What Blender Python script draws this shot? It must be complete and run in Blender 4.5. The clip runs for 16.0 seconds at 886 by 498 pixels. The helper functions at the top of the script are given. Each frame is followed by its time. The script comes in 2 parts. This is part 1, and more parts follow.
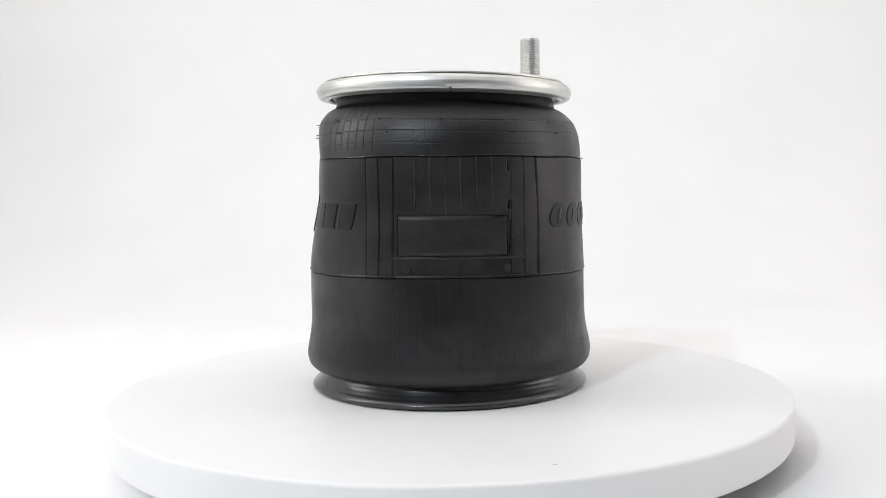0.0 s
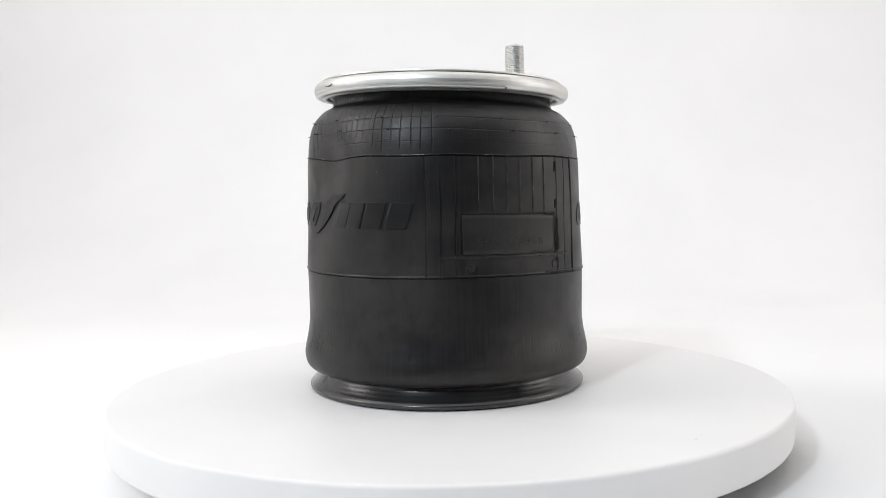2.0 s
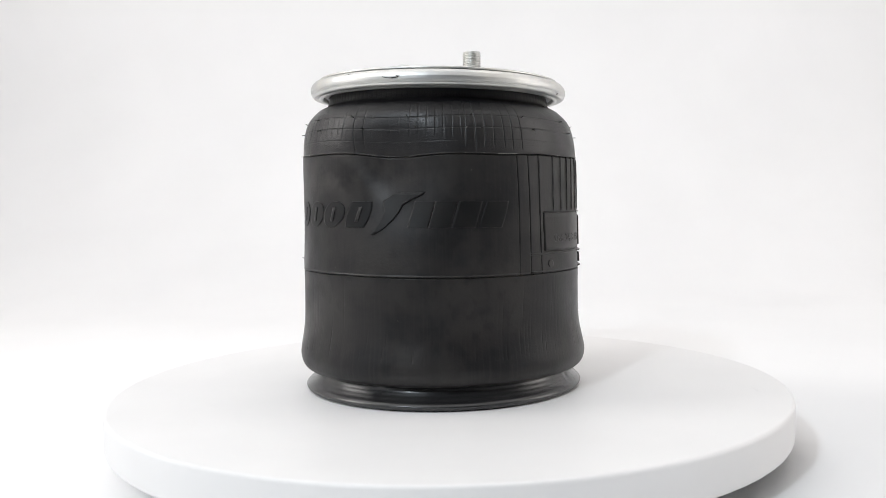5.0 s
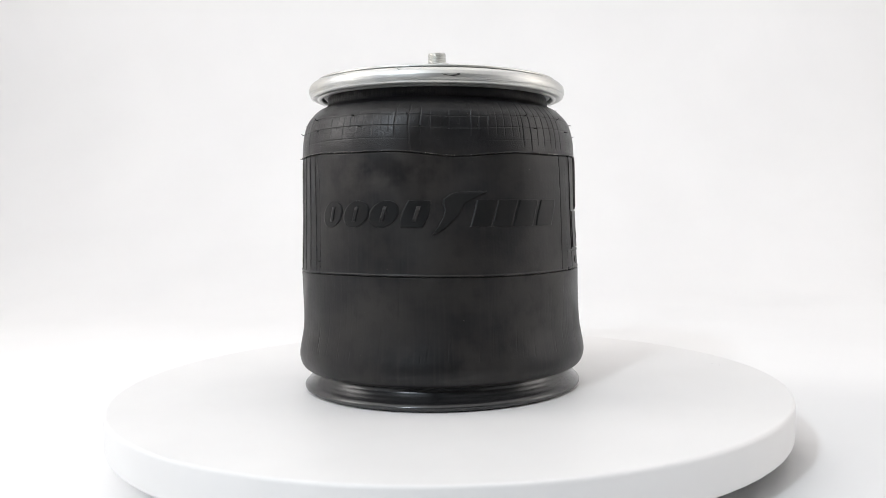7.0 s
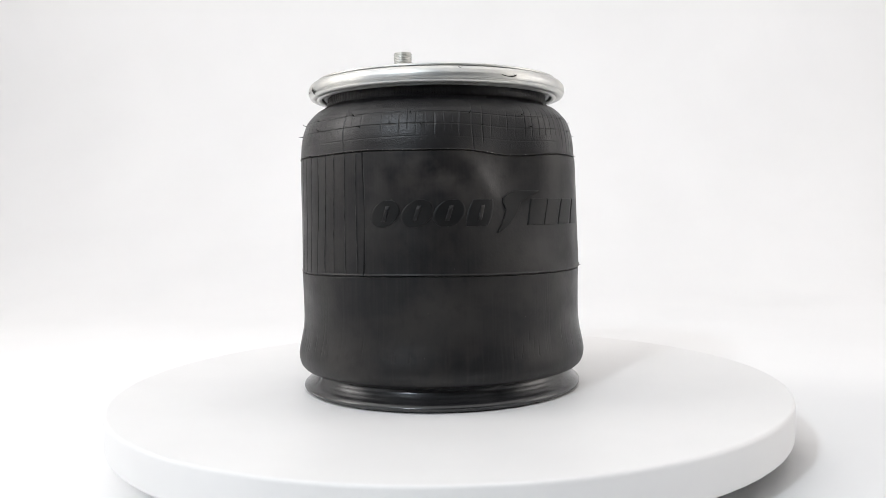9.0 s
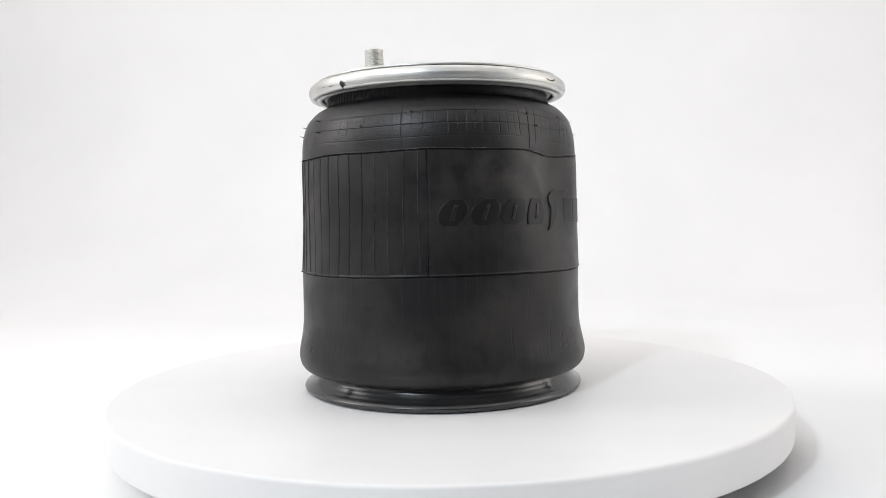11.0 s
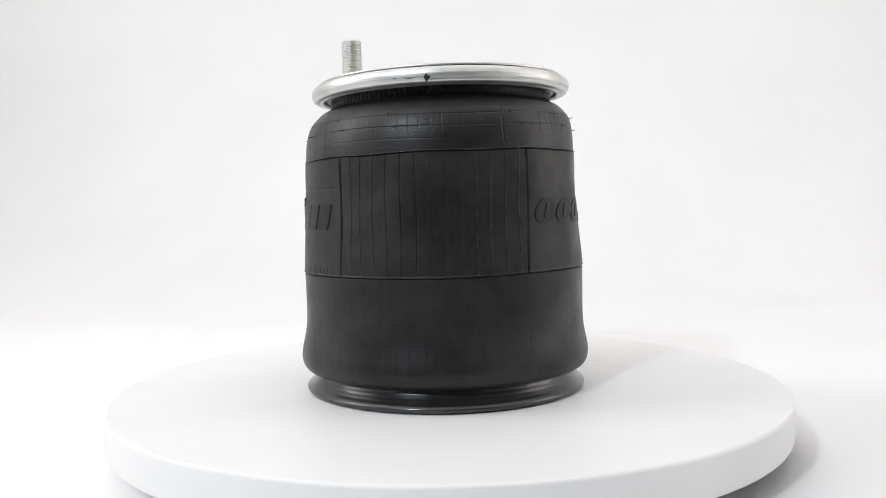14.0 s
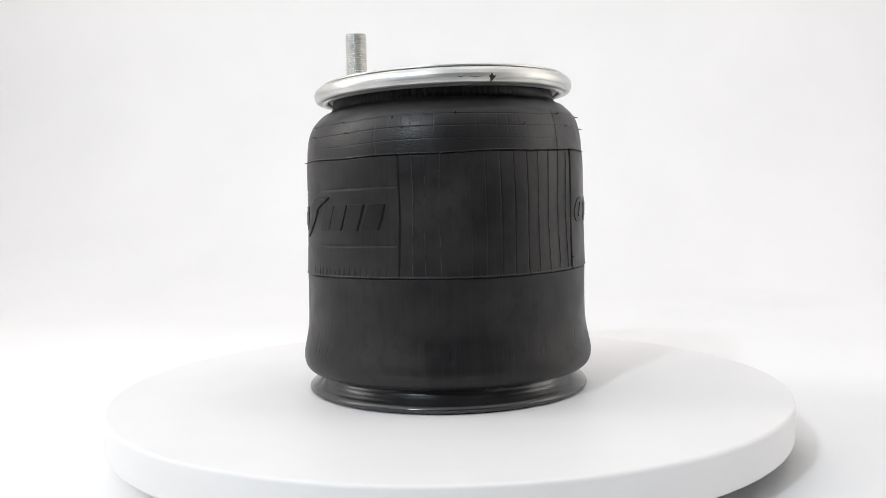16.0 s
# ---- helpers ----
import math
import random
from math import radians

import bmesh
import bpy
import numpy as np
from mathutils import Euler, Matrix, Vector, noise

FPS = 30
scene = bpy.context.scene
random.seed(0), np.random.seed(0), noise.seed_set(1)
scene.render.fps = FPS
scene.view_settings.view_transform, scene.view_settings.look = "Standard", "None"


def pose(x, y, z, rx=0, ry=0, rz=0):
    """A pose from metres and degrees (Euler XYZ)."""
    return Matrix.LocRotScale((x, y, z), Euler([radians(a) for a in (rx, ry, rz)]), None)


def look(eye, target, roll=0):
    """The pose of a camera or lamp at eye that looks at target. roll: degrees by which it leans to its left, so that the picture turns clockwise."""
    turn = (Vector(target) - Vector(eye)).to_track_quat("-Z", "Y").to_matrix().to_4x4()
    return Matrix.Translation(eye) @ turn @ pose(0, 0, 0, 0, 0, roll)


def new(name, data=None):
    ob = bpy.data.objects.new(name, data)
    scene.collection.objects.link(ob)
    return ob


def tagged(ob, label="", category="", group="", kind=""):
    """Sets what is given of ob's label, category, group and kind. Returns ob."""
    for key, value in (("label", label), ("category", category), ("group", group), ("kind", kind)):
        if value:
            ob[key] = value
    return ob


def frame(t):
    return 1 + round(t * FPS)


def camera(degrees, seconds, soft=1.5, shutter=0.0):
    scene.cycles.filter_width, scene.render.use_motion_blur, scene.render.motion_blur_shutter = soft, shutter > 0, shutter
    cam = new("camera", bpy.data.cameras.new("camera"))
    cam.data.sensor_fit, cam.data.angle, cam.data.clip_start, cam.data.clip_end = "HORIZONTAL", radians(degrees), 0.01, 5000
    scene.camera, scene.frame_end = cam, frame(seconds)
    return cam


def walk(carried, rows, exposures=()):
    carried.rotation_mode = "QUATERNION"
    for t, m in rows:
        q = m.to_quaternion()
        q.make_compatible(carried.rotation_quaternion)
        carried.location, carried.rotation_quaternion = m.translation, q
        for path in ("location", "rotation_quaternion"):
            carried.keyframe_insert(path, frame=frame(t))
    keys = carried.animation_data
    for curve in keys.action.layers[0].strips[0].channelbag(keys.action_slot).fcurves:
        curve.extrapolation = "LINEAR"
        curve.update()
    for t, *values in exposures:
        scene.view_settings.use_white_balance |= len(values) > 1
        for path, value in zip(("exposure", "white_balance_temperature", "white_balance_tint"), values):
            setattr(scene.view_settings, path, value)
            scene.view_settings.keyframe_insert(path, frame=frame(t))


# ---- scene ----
cam = camera(52.76, 16.0, soft=0.8)
EYE = (0.0, -0.8273, 0.1729)
YAW, PITCH = radians(-0.162), radians(3.385)
AIM = (EYE[0] + math.sin(YAW) * math.cos(PITCH), EYE[1] + math.cos(YAW) * math.cos(PITCH), EYE[2] - math.sin(PITCH))
VIEW = look(EYE, AIM, -1.132)
walk(cam, [(0.0, VIEW), (16.0, VIEW)], exposures=[(0.0, -0.43), (16.0, -0.43)])

SPIN = 12.3457                      # degrees a second, turning anticlockwise seen from above
SEAT = (0.0013, 0.0054)             # the air spring stands a little off the turntable's axis
FLOOR = -0.052                      # the table under the turntable

# ---- light: a white photo tent; low key softbox, unseen top bank, added side fills ----
world = bpy.data.worlds.new("world")
scene.world = world
world.use_nodes = True
world.node_tree.nodes["Background"].inputs[0].default_value = (1.0, 1.0, 1.0, 1)
world.node_tree.nodes["Background"].inputs[1].default_value = 0.1


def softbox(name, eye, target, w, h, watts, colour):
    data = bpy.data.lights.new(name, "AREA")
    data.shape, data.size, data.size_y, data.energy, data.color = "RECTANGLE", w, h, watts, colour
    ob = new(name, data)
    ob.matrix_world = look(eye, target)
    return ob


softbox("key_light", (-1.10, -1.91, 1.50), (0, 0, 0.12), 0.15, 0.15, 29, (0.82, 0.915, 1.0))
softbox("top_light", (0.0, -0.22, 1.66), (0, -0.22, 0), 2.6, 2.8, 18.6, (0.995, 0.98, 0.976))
# side fills added out of view to even the backdrop and flanks
softbox("side_fill_east", (1.66, 0.1, 0.80), (-0.7, 0.9, 0.7), 1.1, 1.3, 11.5, (1.0, 0.945, 0.905))
softbox("side_fill_west", (-1.66, 0.1, 1.06), (0.1, 1.1, 0.95), 1.1, 1.1, 24.5, (1.0, 0.968, 0.945))


# ---- materials ----
def material(name, colour, rough=0.5, metal=0.0):
    m = bpy.data.materials.new(name)
    m.use_nodes = True
    b = m.node_tree.nodes["Principled BSDF"]
    b.inputs["Base Color"].default_value = (*colour, 1)
    b.inputs["Roughness"].default_value = rough
    b.inputs["Metallic"].default_value = metal
    return m, m.node_tree, b


def node(nt, kind, **values):
    n = nt.nodes.new(kind)
    for key, value in values.items():
        n.inputs[key.replace("_", " ")].default_value = value
    return n


def noise_node(nt, scale, detail=4, vector=None, stretch=None):
    n = node(nt, "ShaderNodeTexNoise", Scale=scale, Detail=detail)
    if vector is None:
        co = nt.nodes.new("ShaderNodeTexCoord")
        vector = co.outputs["Object"]
    if stretch:
        mp = nt.nodes.new("ShaderNodeMapping")
        mp.inputs["Scale"].default_value = stretch
        nt.links.new(vector, mp.inputs["Vector"])
        vector = mp.outputs["Vector"]
    nt.links.new(vector, n.inputs["Vector"])
    return n.outputs["Fac"]


def ramp(nt, fac, a, b, pa=0.0, pb=1.0):
    r = nt.nodes.new("ShaderNodeValToRGB")
    r.color_ramp.elements[0].position, r.color_ramp.elements[1].position = pa, pb
    r.color_ramp.elements[0].color = (*a, 1) if isinstance(a, tuple) else (a, a, a, 1)
    r.color_ramp.elements[1].color = (*b, 1) if isinstance(b, tuple) else (b, b, b, 1)
    nt.links.new(fac, r.inputs["Fac"])
    return r.outputs["Color"]


def mix(nt, fac, a, b, mode="MIX"):
    m = nt.nodes.new("ShaderNodeMix")
    m.data_type, m.blend_type = "RGBA", mode
    for sock, v in (("Factor", fac), ("A", a), ("B", b)):
        slot = [s for s in m.inputs if s.name == sock and (s.type == "RGBA" or (sock == "Factor" and s.type == "VALUE"))][0]
        if isinstance(v, (int, float)):
            slot.default_value = v
        elif isinstance(v, tuple):
            slot.default_value = (*v, 1)
        else:
            nt.links.new(v, slot)
    return [s for s in m.outputs if s.type == "RGBA"][0]


def bump(nt, b, heights):
    """heights: (height socket, strength, distance), chained one on the other."""
    last = None
    for h, strength, distance in heights:
        n = node(nt, "ShaderNodeBump", Strength=strength, Distance=distance)
        nt.links.new(h, n.inputs["Height"])
        if last:
            nt.links.new(last, n.inputs["Normal"])
        last = n.outputs["Normal"]
    nt.links.new(last, b.inputs["Normal"])


def rubber():
    m, nt, b = material("black_rubber", (0.02, 0.02, 0.02), 0.5)
    uv = nt.nodes.new("ShaderNodeUVMap").outputs["UV"]
    dust = noise_node(nt, 14, 6, uv)
    streak = noise_node(nt, 1, 5, uv, (420, 10, 1))
    grain = noise_node(nt, 900, 3, uv)
    pebble = noise_node(nt, 420, 2, uv)
    base = mix(nt, ramp(nt, dust, 0.0, 1.0, 0.42, 0.66), (0.0082, 0.0080, 0.0090), (0.0275, 0.0250, 0.0236))
    base = mix(nt, ramp(nt, streak, 0.0, 0.45, 0.46, 0.70), base, (0.0250, 0.0226, 0.0212))
    base = mix(nt, ramp(nt, noise_node(nt, 1, 4, uv, (110, 70, 1)), 0.0, 0.5, 0.50, 0.68), base, (0.0050, 0.0050, 0.0056))
    smear = ramp(nt, noise_node(nt, 1, 6, uv, (9, 22, 1)), 0.0, 0.5, 0.48, 0.70)
    base = mix(nt, smear, base, (0.0310, 0.0282, 0.0262))
    # talc on the dented flank, its sheen painted in as pale colour; and lint specks
    split = nt.nodes.new("ShaderNodeSeparateXYZ")
    nt.links.new(uv, split.inputs[0])
    patch = nt.nodes.new("ShaderNodeMapping")
    patch.vector_type = "TEXTURE"
    patch.inputs["Location"].default_value = (0.352, 0.0813, 0)
    patch.inputs["Scale"].default_value = (0.115, 0.034, 1)
    nt.links.new(uv, patch.inputs["Vector"])
    ball = nt.nodes.new("ShaderNodeTexGradient")
    ball.gradient_type = "SPHERICAL"
    nt.links.new(patch.outputs["Vector"], ball.inputs["Vector"])
    cloud = mix(nt, 1.0, ball.outputs["Color"], ramp(nt, noise_node(nt, 48, 5, uv), 0.0, 1.0, 0.42, 0.66), "MULTIPLY")
    base = mix(nt, cloud, base, (0.046, 0.041, 0.0385))
    lint = ramp(nt, noise_node(nt, 330, 1, uv), 0.0, 1.0, 0.80, 0.83)
    base = mix(nt, lint, base, (0.12, 0.11, 0.10))
    # the shoulder is smoother and pebbled, its colour darkened against the top light; below the band the rubber is matt
    shoulder = ramp(nt, split.outputs["Y"], 1.0, 0.0, 0.0628, 0.0653)
    base = mix(nt, mix(nt, 1.0, shoulder, (0.6, 0.6, 0.6), "MULTIPLY"), base, (0.0058, 0.0055, 0.0066))
    nt.links.new(base, b.inputs["Base Color"])
    worn = ramp(nt, noise_node(nt, 30, 5, uv), 0.31, 0.49, 0.3, 0.7)
    shiny = ramp(nt, noise_node(nt, 60, 5, uv), 0.29, 0.43, 0.3, 0.7)
    nt.links.new(mix(nt, shoulder, worn, shiny), b.inputs["Roughness"])
    nt.links.new(ramp(nt, shoulder, 0.30, 0.42), b.inputs["Specular IOR Level"])
    knobs = mix(nt, shoulder, (0.5, 0.5, 0.5), noise_node(nt, 950, 2, uv))
    bump(nt, b, [(knobs, 0.55, 0.0004), (streak, 0.06, 0.0005), (pebble, 0.22, 0.0004), (grain, 0.10, 0.0002)])
    return m


def darker_rubber():
    """The darker rubber of raised marks."""
    m, nt, b = material("darker_black_rubber", (0.005, 0.005, 0.0055), 0.42)
    uv = nt.nodes.new("ShaderNodeUVMap").outputs["UV"]
    nt.links.new(mix(nt, ramp(nt, noise_node(nt, 40, 5, uv), 0.0, 1.0, 0.4, 0.7), (0.0060, 0.0060, 0.0065), (0.0110, 0.0105, 0.0102)), b.inputs["Base Color"])
    b.inputs["Specular IOR Level"].default_value = 0.27
    bump(nt, b, [(noise_node(nt, 600, 3, uv), 0.2, 0.0003)])
    return m


def lit_talc_rubber():
    """Paler rib rubber: talc, worn off in places, with light on the crests painted in."""
    m, nt, b = material("lit_talc_dusted_rubber", (0.03, 0.028, 0.027), 0.6)
    uv = nt.nodes.new("ShaderNodeUVMap").outputs["UV"]
    nt.links.new(mix(nt, ramp(nt, noise_node(nt, 90, 5, uv), 0.0, 1.0, 0.35, 0.65), (0.012, 0.0115, 0.012), (0.052, 0.049, 0.048)), b.inputs["Base Color"])
    b.inputs["Specular IOR Level"].default_value = 0.31
    return m


def zinc():
    m, nt, b = material("zinc_plated_steel", (0.72, 0.72, 0.70), 0.26, 1.0)
    cloud = noise_node(nt, 40, 4)
    brushed = noise_node(nt, 60, 4, None, (1, 1, 14))
    nt.links.new(mix(nt, ramp(nt, cloud, 0.0, 1.0, 0.35, 0.7), (0.58, 0.585, 0.58), (0.70, 0.692, 0.652)), b.inputs["Base Color"])
    nt.links.new(ramp(nt, brushed, 0.38, 0.48, 0.3, 0.7), b.inputs["Roughness"])
    bump(nt, b, [(noise_node(nt, 500, 2), 0.05, 0.0003)])
    return m


def black_paint():
    m, nt, b = material("black_gloss_paint", (0.012, 0.012, 0.013), 0.24)
    nt.links.new(ramp(nt, noise_node(nt, 45, 5), 0.20, 0.25, 0.3, 0.7), b.inputs["Roughness"])
    b.inputs["Specular IOR Level"].default_value = 0.85
    bump(nt, b, [(noise_node(nt, 220, 3), 0.05, 0.0005)])
    return m


def white(name, colour, rough, scale=9.0):
    m, nt, b = material(name, colour, rough)
    dark = tuple(v * 0.965 for v in colour)
    nt.links.new(mix(nt, ramp(nt, noise_node(nt, scale, 5), 0.0, 1.0, 0.35, 0.7), colour, dark), b.inputs["Base Color"])
    bump(nt, b, [(noise_node(nt, 350, 3), 0.04, 0.0004)])
    return m


RUBBER, DARKER, LIT_TALC, ZINC, PAINT = rubber(), darker_rubber(), lit_talc_rubber(), zinc(), black_paint()
DISC = white("white_plastic", (0.835, 0.826, 0.820), 0.45)
PAPER = white("white_paper", (0.86, 0.855, 0.855), 0.8, 3.0)
CREAM = white("cream_fabric", (0.86, 0.842, 0.828), 0.8, 3.0)
ROOM = white("pale_bounce_paint", (0.80, 0.785, 0.77), 0.8, 3.0)
DARK = white("dark_grey_studio_paint", (0.19, 0.186, 0.184), 0.8, 3.0)
CHIP = material("dark_scraped_steel", (0.022, 0.019, 0.016), 0.7, 0.0)[0]
DUST = material("pale_dust", (0.45, 0.43, 0.40), 0.9)[0]
DIRT = material("grey_speck", (0.42, 0.41, 0.40), 0.8)[0]


# ---- mesh helpers ----
def mesh_of(name, verts, faces, mat, smooth=True):
    me = bpy.data.meshes.new(name)
    me.from_pydata([tuple(v) for v in verts], [], faces)
    me.materials.append(mat)
    if smooth:
        me.shade_smooth()
    me.update()
    return me


def part(name, me, parent, label=""):
    ob = new(name, me)
    ob.parent = parent
    return tagged(ob, label)


def turned(name, profile, mat, sides=256, closed=False, place=None):
    """A body of revolution about z from (radius, height) pairs; place maps (angle, r, z) to a point."""
    place = place or (lambda a, r, z: (r * math.cos(a), r * math.sin(a), z))
    n, verts, faces = len(profile), [], []
    for i in range(sides):
        a = 2 * math.pi * i / sides
        verts += [place(a, r, z) for r, z in profile]
    for i in range(sides):
        j = (i + 1) % sides
        for k in range(n if closed else n - 1):
            l = (k + 1) % n
            faces.append((i * n + k, j * n + k, j * n + l, i * n + l))
    return mesh_of(name, verts, faces, mat)


def rounded(points, radius=0.002, steps=5):
    """Rounds the inner corners of a profile line."""
    out = [points[0]]
    for a, b, c in zip(points, points[1:], points[2:]):
        a, b, c = Vector(a), Vector(b), Vector(c)
        r = min(radius, (a - b).length * 0.45, (c - b).length * 0.45)
        p, q = b + (a - b).normalized() * r, b + (c - b).normalized() * r
        for s in range(steps + 1):
            t = s / steps
            out.append(tuple((1 - t) ** 2 * p + 2 * t * (1 - t) * b + t * t * q))
    return out + [points[-1]]


# ---- the tent ----
def tent():
    back, front, side, top, bend = 1.6, -2.7, 1.75, 1.7, 0.7
    line = [(-0.55, FLOOR)] + [(back - bend + bend * math.sin(a), FLOOR + bend - bend * math.cos(a))
                               for a in np.linspace(0, math.pi / 2, 25)] + [(back, top)]
    out = [(y + 0.02 * (i > 0), z - 0.02) for i, (y, z) in enumerate(line)]
    n, verts, faces = len(line), [], []
    for x in (-side, side):
        verts += [(x, y, z) for y, z in line] + [(x, y, z) for y, z in out]
    for k in range(n - 1):
        faces += [(k, k + 1, 2 * n + k + 1, 2 * n + k), (n + k + 1, n + k, 3 * n + k, 3 * n + k + 1)]
    faces += [(k, n + k, n + k + 1, k + 1) for k in range(n - 1)]
    tagged(new("backdrop", mesh_of("backdrop", verts, faces, PAPER)), "seamless white paper sweep under and behind the turntable", "backdrop", kind="structure")

    def slab(name, x0, x1, y0, y1, z0, z1, label, mat=PAPER):
        bm = bmesh.new()
        bmesh.ops.create_cube(bm, size=1)
        for v in bm.verts:
            v.co = ((x0 + x1) / 2 + v.co.x * (x1 - x0), (y0 + y1) / 2 + v.co.y * (y1 - y0), (z0 + z1) / 2 + v.co.z * (z1 - z0))
        me = bpy.data.meshes.new(name)
        bm.to_mesh(me)
        me.materials.append(mat)
        tagged(new(name, me), label, "wall", kind="structure")

    edge = -0.45
    # added unseen sides and top; the cream sides warm the backdrop by bounce
    for name, x0, x1 in (("wall_west", -side - 0.03, -side - 0.004), ("wall_east", side + 0.004, side + 0.03)):
        slab(name, x0, x1, edge, back + 0.1, FLOOR - 0.02, top, "unseen cream fabric tent side, added to warm the bounce", CREAM)
    slab("ceiling", -side - 0.03, side + 0.03, edge, back + 0.1, top + 0.004, top + 0.03, "plain white fabric tent top")
    # the unseen room in front of the tent: dark end and floor, pale reflectors around
    slab("wall_south", -side - 0.03, side + 0.03, front - 0.03, front - 0.004, FLOOR - 0.02, top, "dark grey studio wall", DARK)
    slab("studio_floor", -side - 0.03, side + 0.03, front - 0.03, -0.554, FLOOR - 0.02, FLOOR - 0.001, "dark grey studio floor", DARK)
    slab("wall_southwest", -side - 0.03, -side - 0.004, front, edge - 0.004, FLOOR - 0.02, top, "unseen pale studio wall, added as a reflector", ROOM)
    slab("wall_southeast", side + 0.004, side + 0.03, front, edge - 0.004, FLOOR - 0.02, top, "unseen pale studio wall, added as a reflector", ROOM)
    slab("studio_ceiling", -side - 0.03, side + 0.03, front - 0.03, edge - 0.004, top + 0.004, top + 0.03, "unseen pale studio ceiling, added as a reflector", ROOM)


# ---- the turntable ----
def turntable():
    thing = tagged(new("turntable"), "round white plastic turntable, its disc turning slowly", "turntable")
    part("base", turned("base", rounded([(0.0, FLOOR), (0.20, FLOOR), (0.20, -0.035), (0.0, -0.035)], 0.004), DISC, 128), thing)
    R, T = 0.3025, 0.031
    prof = rounded([(0.0, 0.0), (R, 0.0), (R, -T), (R - 0.012, -T - 0.003), (0.0, -T - 0.003)], 0.0035, 6)
    top = part("disc", turned("disc", prof, DISC, 384), thing)
    for a, r in ((284.2, 0.274), (286.4, 0.2715)):
        a = radians(a)
        verts, faces = [], []
        for k in range(6):
            b = k * math.pi / 3
            verts.append((r * math.cos(a) + (0.0016 if r > 0.273 else 0.0005) * math.cos(b), r * math.sin(a) + 0.0004 * math.sin(b), 0.0004))
        verts.append((r * math.cos(a), r * math.sin(a), 0.0007))
        faces = [(k, (k + 1) % 6, 6) for k in range(6)]
        part("speck", mesh_of("speck", verts, faces, DIRT), top, "tiny grey speck of dirt")
    return top


# ---- the air spring ----
TILT, TILT_X = 0.0175, -0.023      # the top leans a little
PROFILE = [(0.0990, 0.2630), (0.0994, 0.2590), (0.1000, 0.2550), (0.1014, 0.2520), (0.1047, 0.2501), (0.1092, 0.2476), (0.1140, 0.2430), (0.1180, 0.2380), (0.1212, 0.2300),
           (0.1232, 0.2200), (0.1240, 0.2090), (0.1246, 0.1950), (0.1249, 0.1700), (0.1251, 0.1500), (0.1258, 0.1250), (0.1263, 0.1090), (0.1261, 0.0950),
           (0.1261, 0.0680), (0.1270, 0.0560), (0.1288, 0.0460), (0.1303, 0.0385), (0.1309, 0.0330), (0.1303, 0.0278), (0.1285, 0.0234),
           (0.1252, 0.0203), (0.1207, 0.0188), (0.1160, 0.0190), (0.1120, 0.0212)]
SEAM_TOP, SEAM_LOW = 0.2069, 0.1080
PANEL_A, PANEL_B = (244.1, 306.3), (55.5, 130.4)
RIBS_A = (258.5, 264.3, 269.9, 275.4, 281.3, 287.0)
GROOVES_B = (76.1, 81.7, 87.3, 93.0, 98.5, 104.3)
RIBS_B = (60.5, 65.0, 70.5, 109.9, 115.3, 121.3, 126.9)
EDGES_A = (238.8, 249.8, 294.5, 300.1)


def spline_profile(n):
    """Points along a smooth line through PROFILE, closer where the moulding is fine."""
    p = np.array(PROFILE)
    fine = []
    for i in range(len(p) - 1):
        a, b, c, d = p[max(i - 1, 0)], p[i], p[i + 1], p[min(i + 2, len(p) - 1)]
        for t in np.linspace(0, 1, 24, endpoint=False):
            fine.append(0.5 * (2 * b + (c - a) * t + (2 * a - 5 * b + 4 * c - d) * t * t + (3 * b - a - 3 * c + d) * t ** 3))
    fine.append(p[-1])
    fine = np.array(fine)
    s = np.r_[0, np.cumsum(np.hypot(*np.diff(fine, axis=0).T))]
    crowd = 1.0 + 1.6 * ((fine[:, 1] > 0.2030) & (fine[:, 1] < 0.2450)) + 4.0 * (abs(fine[:, 1] - 0.2060) < 0.0032) + 3.0 * (abs(fine[:, 1] - 0.1080) < 0.0025)
    load = np.r_[0, np.cumsum(np.diff(s) * crowd[1:])]
    t = np.interp(np.linspace(0, load[-1], n), load, s)
    return np.stack([np.interp(t, s, fine[:, 0]), np.interp(t, s, fine[:, 1])], 1), t


LINE, RUN = spline_profile(520)
PART = RUN / RUN[-1]
_flank = LINE[(PART > 0.058) & (PART < 0.825)]
_order = np.argsort(_flank[:, 1])
WALL_Z, WALL_R = _flank[_order, 1], _flank[_order, 0]


def gap(a, b):
    return (a - b + 180) % 360 - 180


def bell(x, s):
    return np.exp(-0.5 * (x / s) ** 2)


def dents(deg, z):
    """Large soft deformations of the rubber, in metres of radius."""
    d = -0.0118 * bell(gap(deg, 189), 12) * bell(z - 0.194, 0.030)
    d += 0.0012 * bell(gap(deg, 176.5 - 320 * (z - 0.183)), 3.6) * bell(z - 0.184, 0.013)
    d += -0.0012 * bell(gap(deg, 180), 16) * bell(z - 0.150, 0.03)
    d += -0.0016 * bell(gap(deg, 20), 22) * bell(z - 0.18, 0.03)
    d += 0.0006 * np.sin(np.radians(3 * deg + 40)) * bell(z - 0.03, 0.03) + 0.0005 * np.sin(np.radians(5 * deg + 100) + 30 * z)
    return d


def seam_wave(deg):
    return -0.0030 * bell(gap(deg, 192), 13) + 0.0006 * np.sin(np.radians(2 * deg + 160)) + 0.0004 * np.sin(np.radians(9 * deg))


def seat(deg, r, z):
    """From angle, radius and height on the upright body to the slightly leaning one."""
    a = np.radians(deg)
    y = r * np.sin(a)
    x = r * np.cos(a)
    return x, y, z + np.clip(z / 0.26, 0, 1.2) * (TILT * y + TILT_X * x)


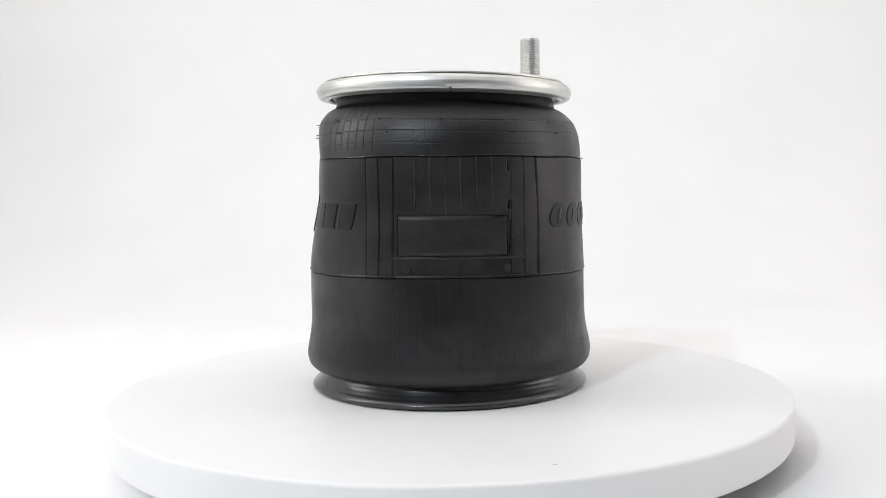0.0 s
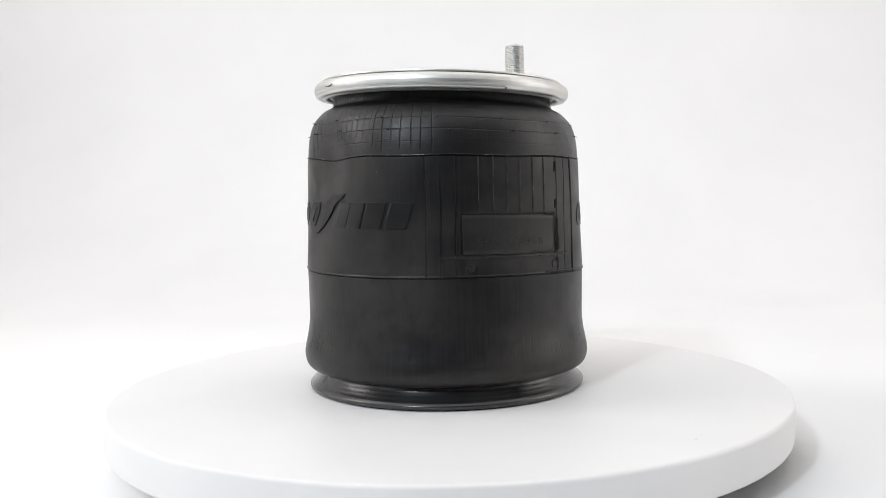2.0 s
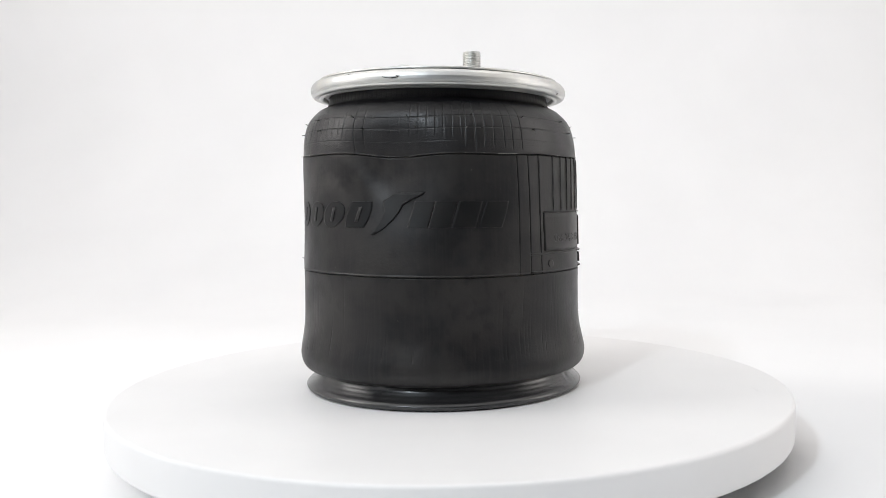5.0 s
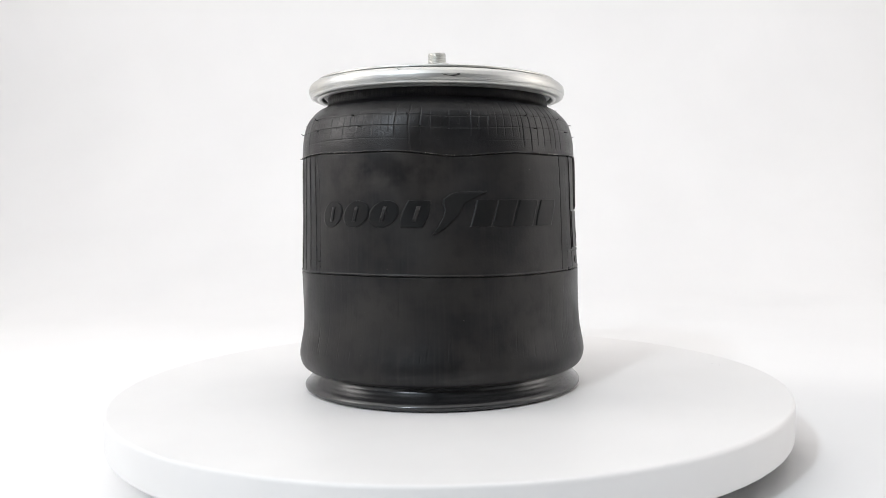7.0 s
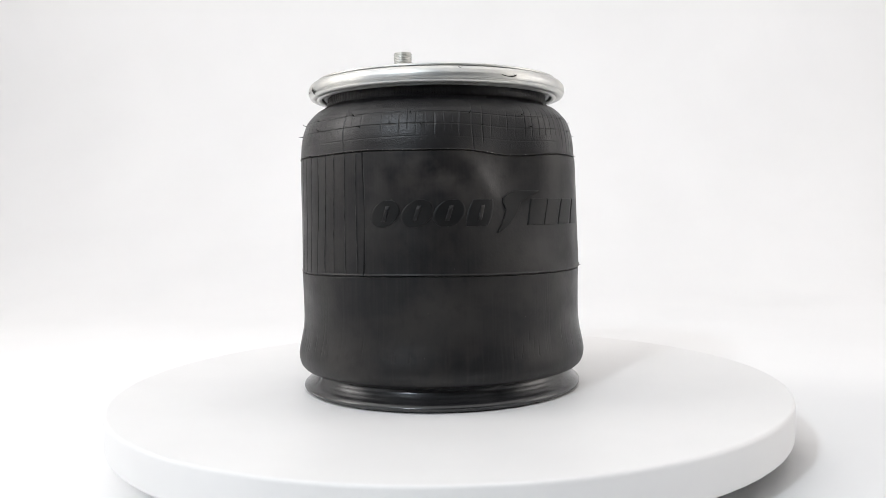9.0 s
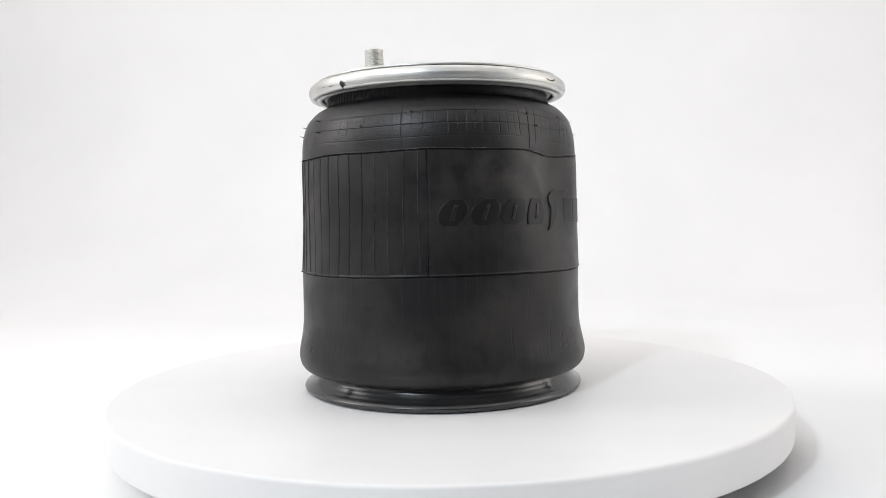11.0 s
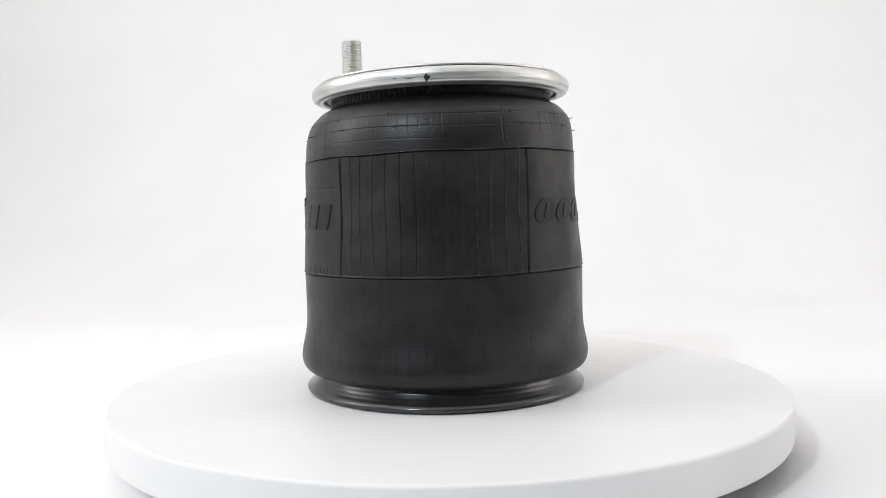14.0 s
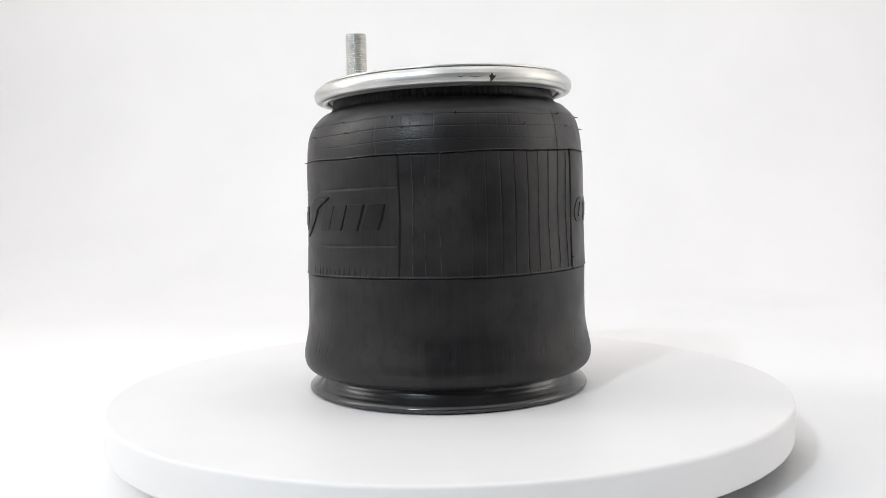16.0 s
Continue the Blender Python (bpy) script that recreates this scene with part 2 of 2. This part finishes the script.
def on_wall(deg, z, lift=0.0):
    """A point on the bellows' outer wall, or lift metres off it."""
    r = np.interp(z, WALL_Z, WALL_R) + dents(deg, z) + lift
    return seat(deg, r, z)


def bellows(thing):
    n, m = 2160, len(LINE)
    deg = np.arange(n) * 360.0 / n
    D, Z = np.meshgrid(deg, LINE[:, 1], indexing="ij")
    R = np.broadcast_to(LINE[:, 0], D.shape).copy()
    outer = PART[None, :] < 0.865
    top, low = SEAM_TOP + seam_wave(D), SEAM_LOW + 0.0006 * np.sin(np.radians(3 * D))
    R += dents(D, Z) * np.clip((0.932 - PART[None, :]) / 0.15, 0, 1)
    inside = 1 / (1 + np.exp(-(top - Z) / 0.00025)) / (1 + np.exp(-(Z - low) / 0.00025))
    R += 0.0004 * inside + 0.0008 * bell(Z - top, 0.00026) - 0.0010 * bell(Z - top + 0.0008, 0.00030)
    R += 0.0006 * bell(Z - low - 0.0007, 0.0005) - 0.0011 * bell(Z - low + 0.0004, 0.00030)
    # panel borders: a shallow step with a groove
    for a, b in (PANEL_A, PANEL_B):
        R += -0.0007 * inside / (1 + np.exp(-gap(D, a) / 0.06)) / (1 + np.exp(gap(D, b) / 0.06))
        for e in (a, b):
            R += -0.0011 * inside * bell(gap(D, e + 0.25 * np.sin(50 * Z)), 0.17)
    for e in EDGES_A:
        R += -0.0009 * inside * bell(gap(D, e + 0.2 * np.sin(50 * Z + e)), 0.12)
    for e in GROOVES_B:
        R += -0.0007 * inside * bell(gap(D, e + 0.34 + 0.25 * np.sin(60 * Z + e)), 0.11)
    # the label's moulded border and two slots torn beside it
    wide, tall = (gap(D, 251.9) > 0) & (gap(D, 292.8) < 0) & (abs(gap(D, 272)) < 40), (Z > 0.1262) & (Z < 0.1586)
    for e in (251.9, 292.8):
        R += -0.0013 * tall * bell(gap(D, e + 0.18 * np.sin(330 * Z)), 0.20)
    for h in (0.1262, 0.1586):
        R += -0.0011 * wide * bell(Z - h - 0.0003 * np.sin(np.radians(17 * D)), 0.0005)
    for z0, z1, wd in ((0.1942, 0.2020, 0.30), (0.1632, 0.1705, 0.34), (0.1275, 0.1345, 0.2)):
        R += -0.0030 * ((Z > z0) & (Z < z1)) * bell(gap(D, 293.8 + 25 * (Z - z0)), wd)
    # lines pressed into the shoulder by the fabric
    for h in (0.2268, 0.2362, 0.2168):
        hh = h + 0.0008 * np.sin(np.radians(4 * D + 900 * h)) + 0.3 * seam_wave(D)
        R += -(0.00014 if h < 0.22 else 0.00036) * bell(Z - hh, 0.00024)
    rng = random.Random(11)
    # upright cord lines of the shoulder: (first, last, pitch, depth, from height, to height)
    fields = ((56, 134, 4.05, 0.00017, 0.2215, 0.2375), (138, 166, 3.4, 0.00032, 0.2200, 0.2385), (181, 195, 3.9, 0.00022, 0.2185, 0.2385),
              (197, 217, 3.3, 0.00040, 0.2170, 0.2440), (218.4, 244, 3.9, 0.00070, 0.2095, 0.2490), (249, 336, 4.3, 0.00011, 0.2190, 0.2370),
              (338, 414, 4.6, 0.00009, 0.2210, 0.2380))
    for first, last, pitch, deep, z0, z1 in fields:
        a = first
        while a < last:
            low_end, high_end = z0 + rng.uniform(-0.001, 0.004), z1 + rng.uniform(-0.003, 0.002)
            band = 1 / (1 + np.exp(-(Z - low_end) / 0.0008)) / (1 + np.exp((Z - high_end) / 0.001))
            R += -deep * rng.uniform(0.6, 1.2) * band * outer * bell(gap(D, a + rng.uniform(-1, 1) * 12 * (Z - 0.225)), 0.12)
            a += pitch * rng.uniform(0.92, 1.08)
    # long upright splices and the folds above the dent
    for a, z0, z1, deep, sig in ((121.0, 0.2075, 0.2430, 0.00045, 0.13), (45.8, 0.2075, 0.2400, 0.0004, 0.13), (167.7, 0.2190, 0.2420, 0.0004, 0.14),
                                 (172.9, 0.2065, 0.2425, 0.0006, 0.15), (177.3, 0.2130, 0.2420, 0.0005, 0.14)):
        band = 1 / (1 + np.exp(-(Z - z0) / 0.001)) / (1 + np.exp((Z - z1) / 0.0015))
        R += -deep * band * outer * bell(gap(D, a + 0.3 * np.sin(160 * Z)), sig)
    # fine flutes round the neck
    R += -0.0009 * (0.15 + bell(gap(D, 72), 18)) * outer * bell(Z - 0.2555, 0.0030) * np.clip(np.sin(np.radians(132 * D)), 0, 1)
    # faint upright creases below the band
    for k in range(150):
        a, z0, h = rng.uniform(0, 360), rng.uniform(0.025, 0.09), rng.uniform(0.006, 0.02)
        R += -rng.uniform(0.00003, 0.00010) * outer * bell(gap(D, a + 30 * (Z - z0)), 0.12) * bell(Z - z0, h)
    # short deeper creases in the lower roll
    for k in range(64):
        a, z0, h = rng.uniform(0, 360), rng.uniform(0.034, 0.058), rng.uniform(0.003, 0.008)
        R += -rng.uniform(0.00012, 0.00030) * outer * bell(gap(D, a + 40 * (Z - z0)), 0.13) * bell(Z - z0, h)
    # short cord ends along the band's lower rim beside the second emblem
    for k in range(16):
        R += -0.0008 * bell(gap(D, 10 + 2.7 * k), 0.17) * bell(Z - 0.1120, 0.0026)
    for h in (0.181, 0.1345):
        R += -0.0004 * inside * bell(Z - h, 0.0004) * ((gap(D, 30) > -62) & (gap(D, 30) < 24.5))
    X, Y, ZZ = seat(D, R, Z)
    co = np.stack([X, Y, ZZ], -1).reshape(-1, 3)
    i, k = np.meshgrid(np.arange(n), np.arange(m - 1), indexing="ij")
    j = (i + 1) % n
    quads = np.stack([i * m + k, i * m + k + 1, j * m + k + 1, j * m + k], -1).reshape(-1, 4)
    me = bpy.data.meshes.new("bellows")
    me.vertices.add(len(co))
    me.vertices.foreach_set("co", co.ravel())
    me.loops.add(quads.size)
    me.loops.foreach_set("vertex_index", quads.ravel().astype(np.int32))
    me.polygons.add(len(quads))
    me.polygons.foreach_set("loop_start", np.arange(0, quads.size, 4, dtype=np.int32))
    me.update(calc_edges=True)
    uv = me.uv_layers.new(name="UVMap")
    u = np.stack([i, i, i + 1, i + 1], -1) * (0.78 / n)
    v = np.stack([RUN[k], RUN[k + 1], RUN[k + 1], RUN[k]], -1)
    uv.data.foreach_set("uv", np.stack([u, v], -1).astype(np.float32).ravel())
    me.materials.append(RUBBER)
    me.shade_smooth()
    me.validate()
    return part("bellows", me, thing, "matt black rubber bellows, dented on one side")


def uv_from_wall(me):
    uv = me.uv_layers.new(name="UVMap")
    for l in me.loops:
        c = me.vertices[l.vertex_index].co
        uv.data[l.index].uv = (math.atan2(c.y, c.x) * 0.124, c.z)
    return me


def relief(name, rows, lift, parent, skirt=0.0006, cols=24, label="", sink=0.0012, mat=RUBBER):
    """A plate raised from the bellows' wall. rows: (height, from angle, to angle), bottom to top."""
    rows = list(rows)
    verts, faces = [], []
    n = cols + 1
    rows = [rows[0]] + rows + [rows[-1]]
    last = len(rows) - 1
    for k, (z, a, b) in enumerate(rows):
        s = math.degrees(skirt / 0.124)
        zz = z - skirt if k == 0 else z + skirt if k == last else z
        span = [a - s] + list(np.linspace(a, b, n - 2)) + [b + s]
        for c, ang in enumerate(span):
            edge = k in (0, last) or c in (0, n - 1)
            verts.append(tuple(float(q) for q in on_wall(ang, zz, -sink if edge else lift)))
    for k in range(last):
        for c in range(n - 1):
            faces.append((k * n + c, k * n + c + 1, (k + 1) * n + c + 1, (k + 1) * n + c))
    me = mesh_of(name, verts, faces, mat)
    for p in me.polygons:
        k, c = divmod(p.index, n - 1)
        p.use_smooth = 0 < k < last - 1 and 0 < c < n - 2
    return part(name, uv_from_wall(me), parent, label)


def emblem(thing, centre, spread):
    """A raised trade mark as plain slanted blocks and a wing-like flash; spread widens the row after the flash."""
    z0, z1 = 0.1470, 0.1680
    lean = 3.0
    wing = ((0.1425, -2.5, -2.0), (0.1450, -1.6, 0.4), (0.1480, -0.5, 2.6), (0.1550, 1.3, 6.3), (0.1610, 2.3, 8.5), (0.1663, 1.4, 9.8),
            (0.1700, 1.6, 13.0), (0.1740, 4.8, 17.6), (0.1760, 8.8, 18.7))
    holder = relief("emblem", [(z - 0.001, centre + a, centre + b) for z, a, b in wing], 0.0015, thing, skirt=0.0004, label="raised winged flash moulded in black rubber", cols=14, mat=DARKER)
    # offset, width, how far the sides are rounded (1: an oval), and the slanted bar set on the face
    blocks = ((-44.7, 11.0, 0.96, 0.4), (-32.6, 11.6, 0.96, 0.0), (-20.9, 11.6, 0.96, 0.0), (-8.9, 10.4, 0.35, 0.3),
              (17.0, 7.6, 0.0, None), (24.6, 7.4, 0.0, None), (33.0, 8.2, 0.0, None), (42.6, 8.6, 0.12, None))
    for off, width, oval, bar in blocks:
        if off > 0:
            off, width = 12.8 + (off - 12.8) * spread, width * spread
        rows = []
        for k in range(17):
            f = 0.5 - 0.5 * math.cos(math.pi * k / 16)
            half = width / 2 * math.sqrt(max(0.0, 1 - (2 * f - 1) ** 2 * oval))
            mid = centre + off + lean * (f - 0.5)
            rows.append((z0 + (z1 - z0) * f, mid - half, mid + half))
        block = relief("block", rows, 0.0009, holder, skirt=0.0004, cols=14, mat=DARKER)
        if bar is not None:
            mid = centre + off + bar
            relief("bar", [(z0 + (z1 - z0) * f, mid + lean * (f - 0.5) - 0.75, mid + lean * (f - 0.5) + 0.75) for f in (0.22, 0.36, 0.5, 0.64, 0.78)],
                   0.0014, block, skirt=0.0003, cols=6)


def rib(thing, deg, z0, z1, high, wide=0.00045, wave=0.25, mat=RUBBER):
    verts, faces, n = [], [], 40
    s = math.degrees(wide / 0.124)
    for k in range(n + 1):
        z = z0 + (z1 - z0) * k / n
        a = deg + wave * math.sin(60 * z + deg)
        taper = min(1.0, k / 2, (n - k) / 2)
        for off, h in ((-s, -0.0016), (-0.5 * s, high * 0.8 * taper), (0, high * taper), (0.5 * s, high * 0.8 * taper), (s, -0.0016)):
            verts.append(tuple(float(q) for q in on_wall(a + off, z, h)))
    for k in range(n):
        for c in range(4):
            faces.append((k * 5 + c, k * 5 + c + 1, k * 5 + c + 6, k * 5 + c + 5))
    return part("rib", uv_from_wall(mesh_of("rib", verts, faces, mat)), thing)


def whisker(thing, deg, z, length, droop):
    """A short rubber vent hair standing off the wall."""
    base = Vector(on_wall(deg, z, -0.0004))
    out = (Vector(on_wall(deg, z, 0.01)) - base).normalized()
    side = Vector((-out.y, out.x, 0)).normalized()
    verts, faces = [], []
    for k in range(5):
        f = k / 4
        c = base + out * length * f + Vector((0, 0, droop * f * f)) + side * (0.3 * droop * f)
        r = 0.00055 * (1 - 0.55 * f)
        for q in range(6):
            b = q * math.pi / 3
            verts.append(c + side * r * math.cos(b) + Vector((0, 0, r * math.sin(b))))
    for k in range(4):
        for q in range(6):
            p = (q + 1) % 6
            faces.append((k * 6 + q, k * 6 + p, k * 6 + 6 + p, k * 6 + 6 + q))
    faces.append(tuple(range(24, 30)))
    part("vent_hair", uv_from_wall(mesh_of("vent_hair", verts, faces, RUBBER)), thing)


def lettering(words, parent, deg0, deg1, z, height, lift):
    """Raised figures bent round the wall, between two angles."""
    data = bpy.data.curves.new("lettering", "FONT")
    data.body, data.size, data.extrude, data.resolution_u = words, 1.0, 0.5, 2
    tmp = new("lettering_curve", data)
    me = bpy.data.meshes.new_from_object(tmp.evaluated_get(bpy.context.evaluated_depsgraph_get()))
    bpy.data.objects.remove(tmp)
    bm = bmesh.new()
    bm.from_mesh(me)
    x0, x1 = min(v.co.x for v in bm.verts), max(v.co.x for v in bm.verts)
    for v in bm.verts:
        a = deg0 + (deg1 - deg0) * (v.co.x - x0) / (x1 - x0)
        v.co = Vector(on_wall(a, z + (v.co.y - 0.35) * height / 0.7, lift + 0.0004 * v.co.z))
    me2 = bpy.data.meshes.new("lettering")
    bm.to_mesh(me2)
    me2.materials.append(RUBBER)
    return part("lettering", uv_from_wall(me2), parent, "raised black figures on the rubber plate")


def air_spring():
    thing = tagged(new("air_spring"), "black rubber air spring with zinc top plate on the turntable", "air spring")
    skin = bellows(thing)
    rng_fleck = random.Random(8)

    def lean(a, r, z):
        return tuple(float(v) for v in seat(math.degrees(a), r, z))

    def rim(a, r, z):
        # half of the rim carries a pressed groove, from the chip to the joint
        if 92 < math.degrees(a) < 272 and r > 0.1145 and 0.26215 < z < 0.2638:
            r -= 0.0015
        return lean(a, r, z)

    # zinc bead plate with its rolled rim
    roll = [(0.0, 0.2705), (0.060, 0.2705), (0.085, 0.2722), (0.1030, 0.2752), (0.1056, 0.2758), (0.1078, 0.2762), (0.1088, 0.2756), (0.1089, 0.2742),
            (0.1056, 0.2743), (0.1056, 0.2729), (0.1108, 0.2733), (0.1130, 0.2726), (0.1150, 0.2706), (0.1161, 0.2676), (0.1161, 0.2650), (0.1158, 0.2640), (0.1157, 0.2637),
            (0.1155, 0.2633), (0.1153, 0.2626), (0.1151, 0.2622), (0.1146, 0.2612), (0.1130, 0.2601), (0.1104, 0.2599), (0.1086, 0.2600), (0.1076, 0.2592), (0.1062, 0.2588), (0.1048, 0.2592), (0.1043, 0.2606), (0.1044, 0.2654), (0.0, 0.2660)]
    plate = part("top_plate", turned("top_plate", rounded(roll, 0.0004, 3), ZINC, 360, place=rim), thing, "shiny zinc-plated steel top plate with a rolled rim")
    part("bead", turned("bead", [(0.1045, 0.2650), (0.1035, 0.2618), (0.1010, 0.2600), (0.0985, 0.2605), (0.0960, 0.2630)], RUBBER, 256, place=lean), thing, "black rubber bead under the rim")
    # chips and nicks on the rim
    for deg, z, wide, tall, label in ((92.2, 0.2636, 2.6, 0.0072, "dark chip in the rim"), (85.5, 0.2640, 6.5, 0.0007, "fine scratch on the rim"), (79.5, 0.2645, 3.0, 0.0006, "fine scratch on the rim"), (189.8, 0.2658, 7.5, 0.0013, "dark scratch on the rim"),
                                      (192.6, 0.2668, 1.6, 0.0016, "dark scratch on the rim"), (169, 0.2712, 1.8, 0.0008, "fine scratch on the rim"), (272.5, 0.2612, 1.4, 0.0016, "dark chip in the rim")):
        verts, faces, n = [], [], 10
        for k in range(n + 1):
            f = k / n
            h = tall * (0.25 + 0.75 * math.sin(math.pi * f)) * (0.7 + 0.3 * math.sin(9 * f + deg))
            mid = z + 0.0012 * (2 * f - 1) ** 2
            for s in (-0.5, -0.25, 0.0, 0.25, 0.5):
                zz = mid + s * h
                rr = np.interp(zz, [0.2603, 0.2620, 0.2648, 0.2676, 0.2706, 0.2726], [0.1130, 0.1151, 0.1161, 0.1161, 0.1150, 0.1130]) + 0.0005
                verts.append(lean(radians(deg + wide * (f - 0.5)), rr, zz))
        faces = [(5 * k + c, 5 * k + c + 5, 5 * k + c + 6, 5 * k + c + 1) for k in range(n) for c in range(4)]
        part("chip", mesh_of("chip", verts, faces, CHIP), plate, label)

    # threaded stud
    cx, cy = 0.0824 * math.cos(radians(7.0)) - SEAT[0], 0.0824 * math.sin(radians(7.0)) - SEAT[1]
    pitch, z0, z1, sides = 0.0016, 0.266, 0.3161, 40
    rings = int((z1 - z0) / pitch * 6)
    verts, faces = [], []
    for k in range(rings + 1):
        for q in range(sides):
            b = 2 * math.pi * q / sides
            z = z0 + (z1 - z0) * k / rings
            ph = ((z - z0) / pitch - q / sides) % 1.0
            r = 0.0093 - 0.0012 * abs(2 * ph - 1) ** 1.3
            r = min(r, 0.0080 + max(0.0, z1 - z) * 0.8)
            verts.append((cx + r * math.cos(b), cy + r * math.sin(b), z + TILT * cy))
    for k in range(rings):
        for q in range(sides):
            p = (q + 1) % sides
            faces.append((k * sides + q, k * sides + p, k * sides + sides + p, k * sides + sides + q))
    faces.append(tuple(range(rings * sides, rings * sides + sides)))
    me = mesh_of("stud", verts, faces, ZINC)
    me.polygons[len(faces) - 1].use_smooth = False
    part("stud", me, thing, "zinc-plated threaded steel stud")

    # short air port opposite the stud
    px, py = -0.080 * math.cos(radians(8.0)), -0.080 * math.sin(radians(8.0))
    port = rounded([(0.0035, 0.276), (0.0035, 0.2806), (0.0046, 0.2813), (0.0056, 0.2806), (0.0058, 0.2770), (0.0085, 0.2764), (0.0085, 0.2700)], 0.0005, 3)
    part("air_port", turned("air_port", port, ZINC, 40, place=lambda a, q, z: (px + q * math.cos(a), py + q * math.sin(a), z + TILT * py + TILT_X * px)), thing, "short zinc-plated air inlet port")

    # painted piston foot, pressed in at four places
    def pressed(a, r, z):
        d = math.degrees(a)
        r -= sum(0.0006 * float(bell(gap(d, e), 1.3) * bell(z - 0.0145, 0.0035)) for e in (3.5, 93.5, 182.0, 273.5))
        return r * math.cos(a), r * math.sin(a), z

    foot = [(0.100, 0.036), (0.1105, 0.0290), (0.1148, 0.0240), (0.1164, 0.0187), (0.1177, 0.0150), (0.1199, 0.0116), (0.1227, 0.0085), (0.1251, 0.0065),
            (0.1266, 0.0049), (0.1269, 0.0035), (0.1262, 0.0018), (0.1240, 0.0007), (0.1215, 0.0006), (0.1190, 0.0003), (0.0, 0.0003)]
    part("piston_foot", turned("piston_foot", rounded(foot, 0.0012, 4), PAINT, 480, place=pressed), thing, "glossy black painted steel piston skirt")

    # moulded panels, ribs, label plate and emblems
    for a in RIBS_A:
        rib(thing, a, 0.1600, SEAM_TOP - 0.0004, 0.0006, wide=0.0007, wave=0.08, mat=LIT_TALC)
    for a in RIBS_B:
        rib(thing, a, SEAM_LOW + 0.001, SEAM_TOP - 0.0004, 0.0003, wide=0.0006, mat=LIT_TALC)
    rib(thing, 249.8, 0.1262, SEAM_TOP - 0.0005, 0.0004, wave=0.1)
    plate = relief("label_plate", [(0.1266 + 0.0316 * k / 8, 252.1, 292.5) for k in range(9)], 0.0001, thing, cols=60, label="raised rectangular rubber label plate")
    lettering("566-24-3-038", plate, 257.6, 286.4, 0.1368, 0.0068, 0.00011)
    relief("ledge", [(0.1236 + 0.0012 * k, 243.9, 301.3) for k in range(2)], 0.0002, thing, cols=70)
    for a in (254.9, 292.6):
        relief("round_mark", [(0.1158 + 0.0032 * math.sin(b), a - 1.5 * math.cos(b), a + 1.5 * math.cos(b)) for b in np.linspace(-1.45, 1.45, 9)], 0.0004, thing, cols=10)
    for z, a, b, out in ((0.1590, 287.4, 294.1, 0.0014), (0.1240, 283.6, 301.3, 0.0020), (0.1098, 287.4, 305.2, 0.0018), (0.1096, 244.1, 250.6, 0.0014)):
        relief("fin", [(z - 0.0003, a, b), (z, a, b), (z + 0.0003, a, b)], out, thing, skirt=0.0002, cols=16, label="thin ragged rubber fin of moulding flash")
    for z0, z1, a in ((0.1390, 0.1560, 294.1), (0.1275, 0.1400, 294.7), (0.1120, 0.1215, 294.3)):
        rib(thing, a, z0, z1, 0.0017, wide=0.0006, wave=0.3)
    # light dust caught along the upper seam
    for k in range(9):
        a, w = 231.0 + k * 0.95 + rng_fleck.uniform(-0.2, 0.2), rng_fleck.uniform(0.15, 0.42)
        z = float(SEAM_TOP + seam_wave(np.array(a))) + 0.0001
        verts = [tuple(float(q) for q in on_wall(a + da, z + dz, 0.0016)) for dz, da in ((-0.00025, -w), (-0.00025, w), (0.00025, w * 0.8), (0.00025, -w * 0.9))]
        part("dust_fleck", mesh_of("dust_fleck", verts, [(0, 1, 2, 3)], DUST), skin, "pale fleck of dust on the seam")
    for k in range(64):
        a, w = rng_fleck.uniform(0, 360), rng_fleck.uniform(0.04, 0.22)
        z = float(SEAM_TOP + seam_wave(np.array(a))) + rng_fleck.uniform(-0.0002, 0.0003)
        verts = [tuple(float(q) for q in on_wall(a + da, z + dz, 0.0018)) for dz, da in ((-0.0002, -w), (-0.0001, w), (0.0002, w * 0.8), (0.00015, -w * 0.9))]
        part("dust_fleck", mesh_of("dust_fleck", verts, [(0, 1, 2, 3)], DUST), skin, "pale fleck of dust on the seam")
    emblem(thing, 184.0, 1.07)
    emblem(thing, 3.0, 0.97)
    rng = random.Random(3)
    for k in range(15):
        for a, z, small in ((8.5, 0.2268, 0.0), (4.4, 0.2362, 0.0006), (0.0, 0.2490, 0.0012)):
            if small < 0.001 or k in (4, 9, 11, 14):
                whisker(thing, a + 24 * k + rng.uniform(-1, 1), z + rng.uniform(-0.0004, 0.0004), rng.uniform(0.0022, 0.0045) - small, rng.uniform(-0.0012, 0.0016))
    for a, z in ((245, SEAM_LOW), (58, SEAM_LOW), (130.5, 0.118), (318, SEAM_LOW), (98, SEAM_TOP), (350, SEAM_TOP)):
        whisker(thing, a, z, 0.0028, 0.0004)
    return thing


def motions():
    rows_disc, rows_spring = [], []
    for k in range(33):
        t = 0.5 * k
        a = radians(SPIN * t)
        x, y = SEAT[0] * math.cos(a) - SEAT[1] * math.sin(a), SEAT[0] * math.sin(a) + SEAT[1] * math.cos(a)
        rows_disc.append((t, pose(0, 0, 0, 0, 0, SPIN * t)))
        rows_spring.append((t, pose(x, y, 0.0, 0, 0, SPIN * t)))
    walk(disc, rows_disc)
    walk(spring, rows_spring)


tent()
disc = turntable()
spring = air_spring()
motions()
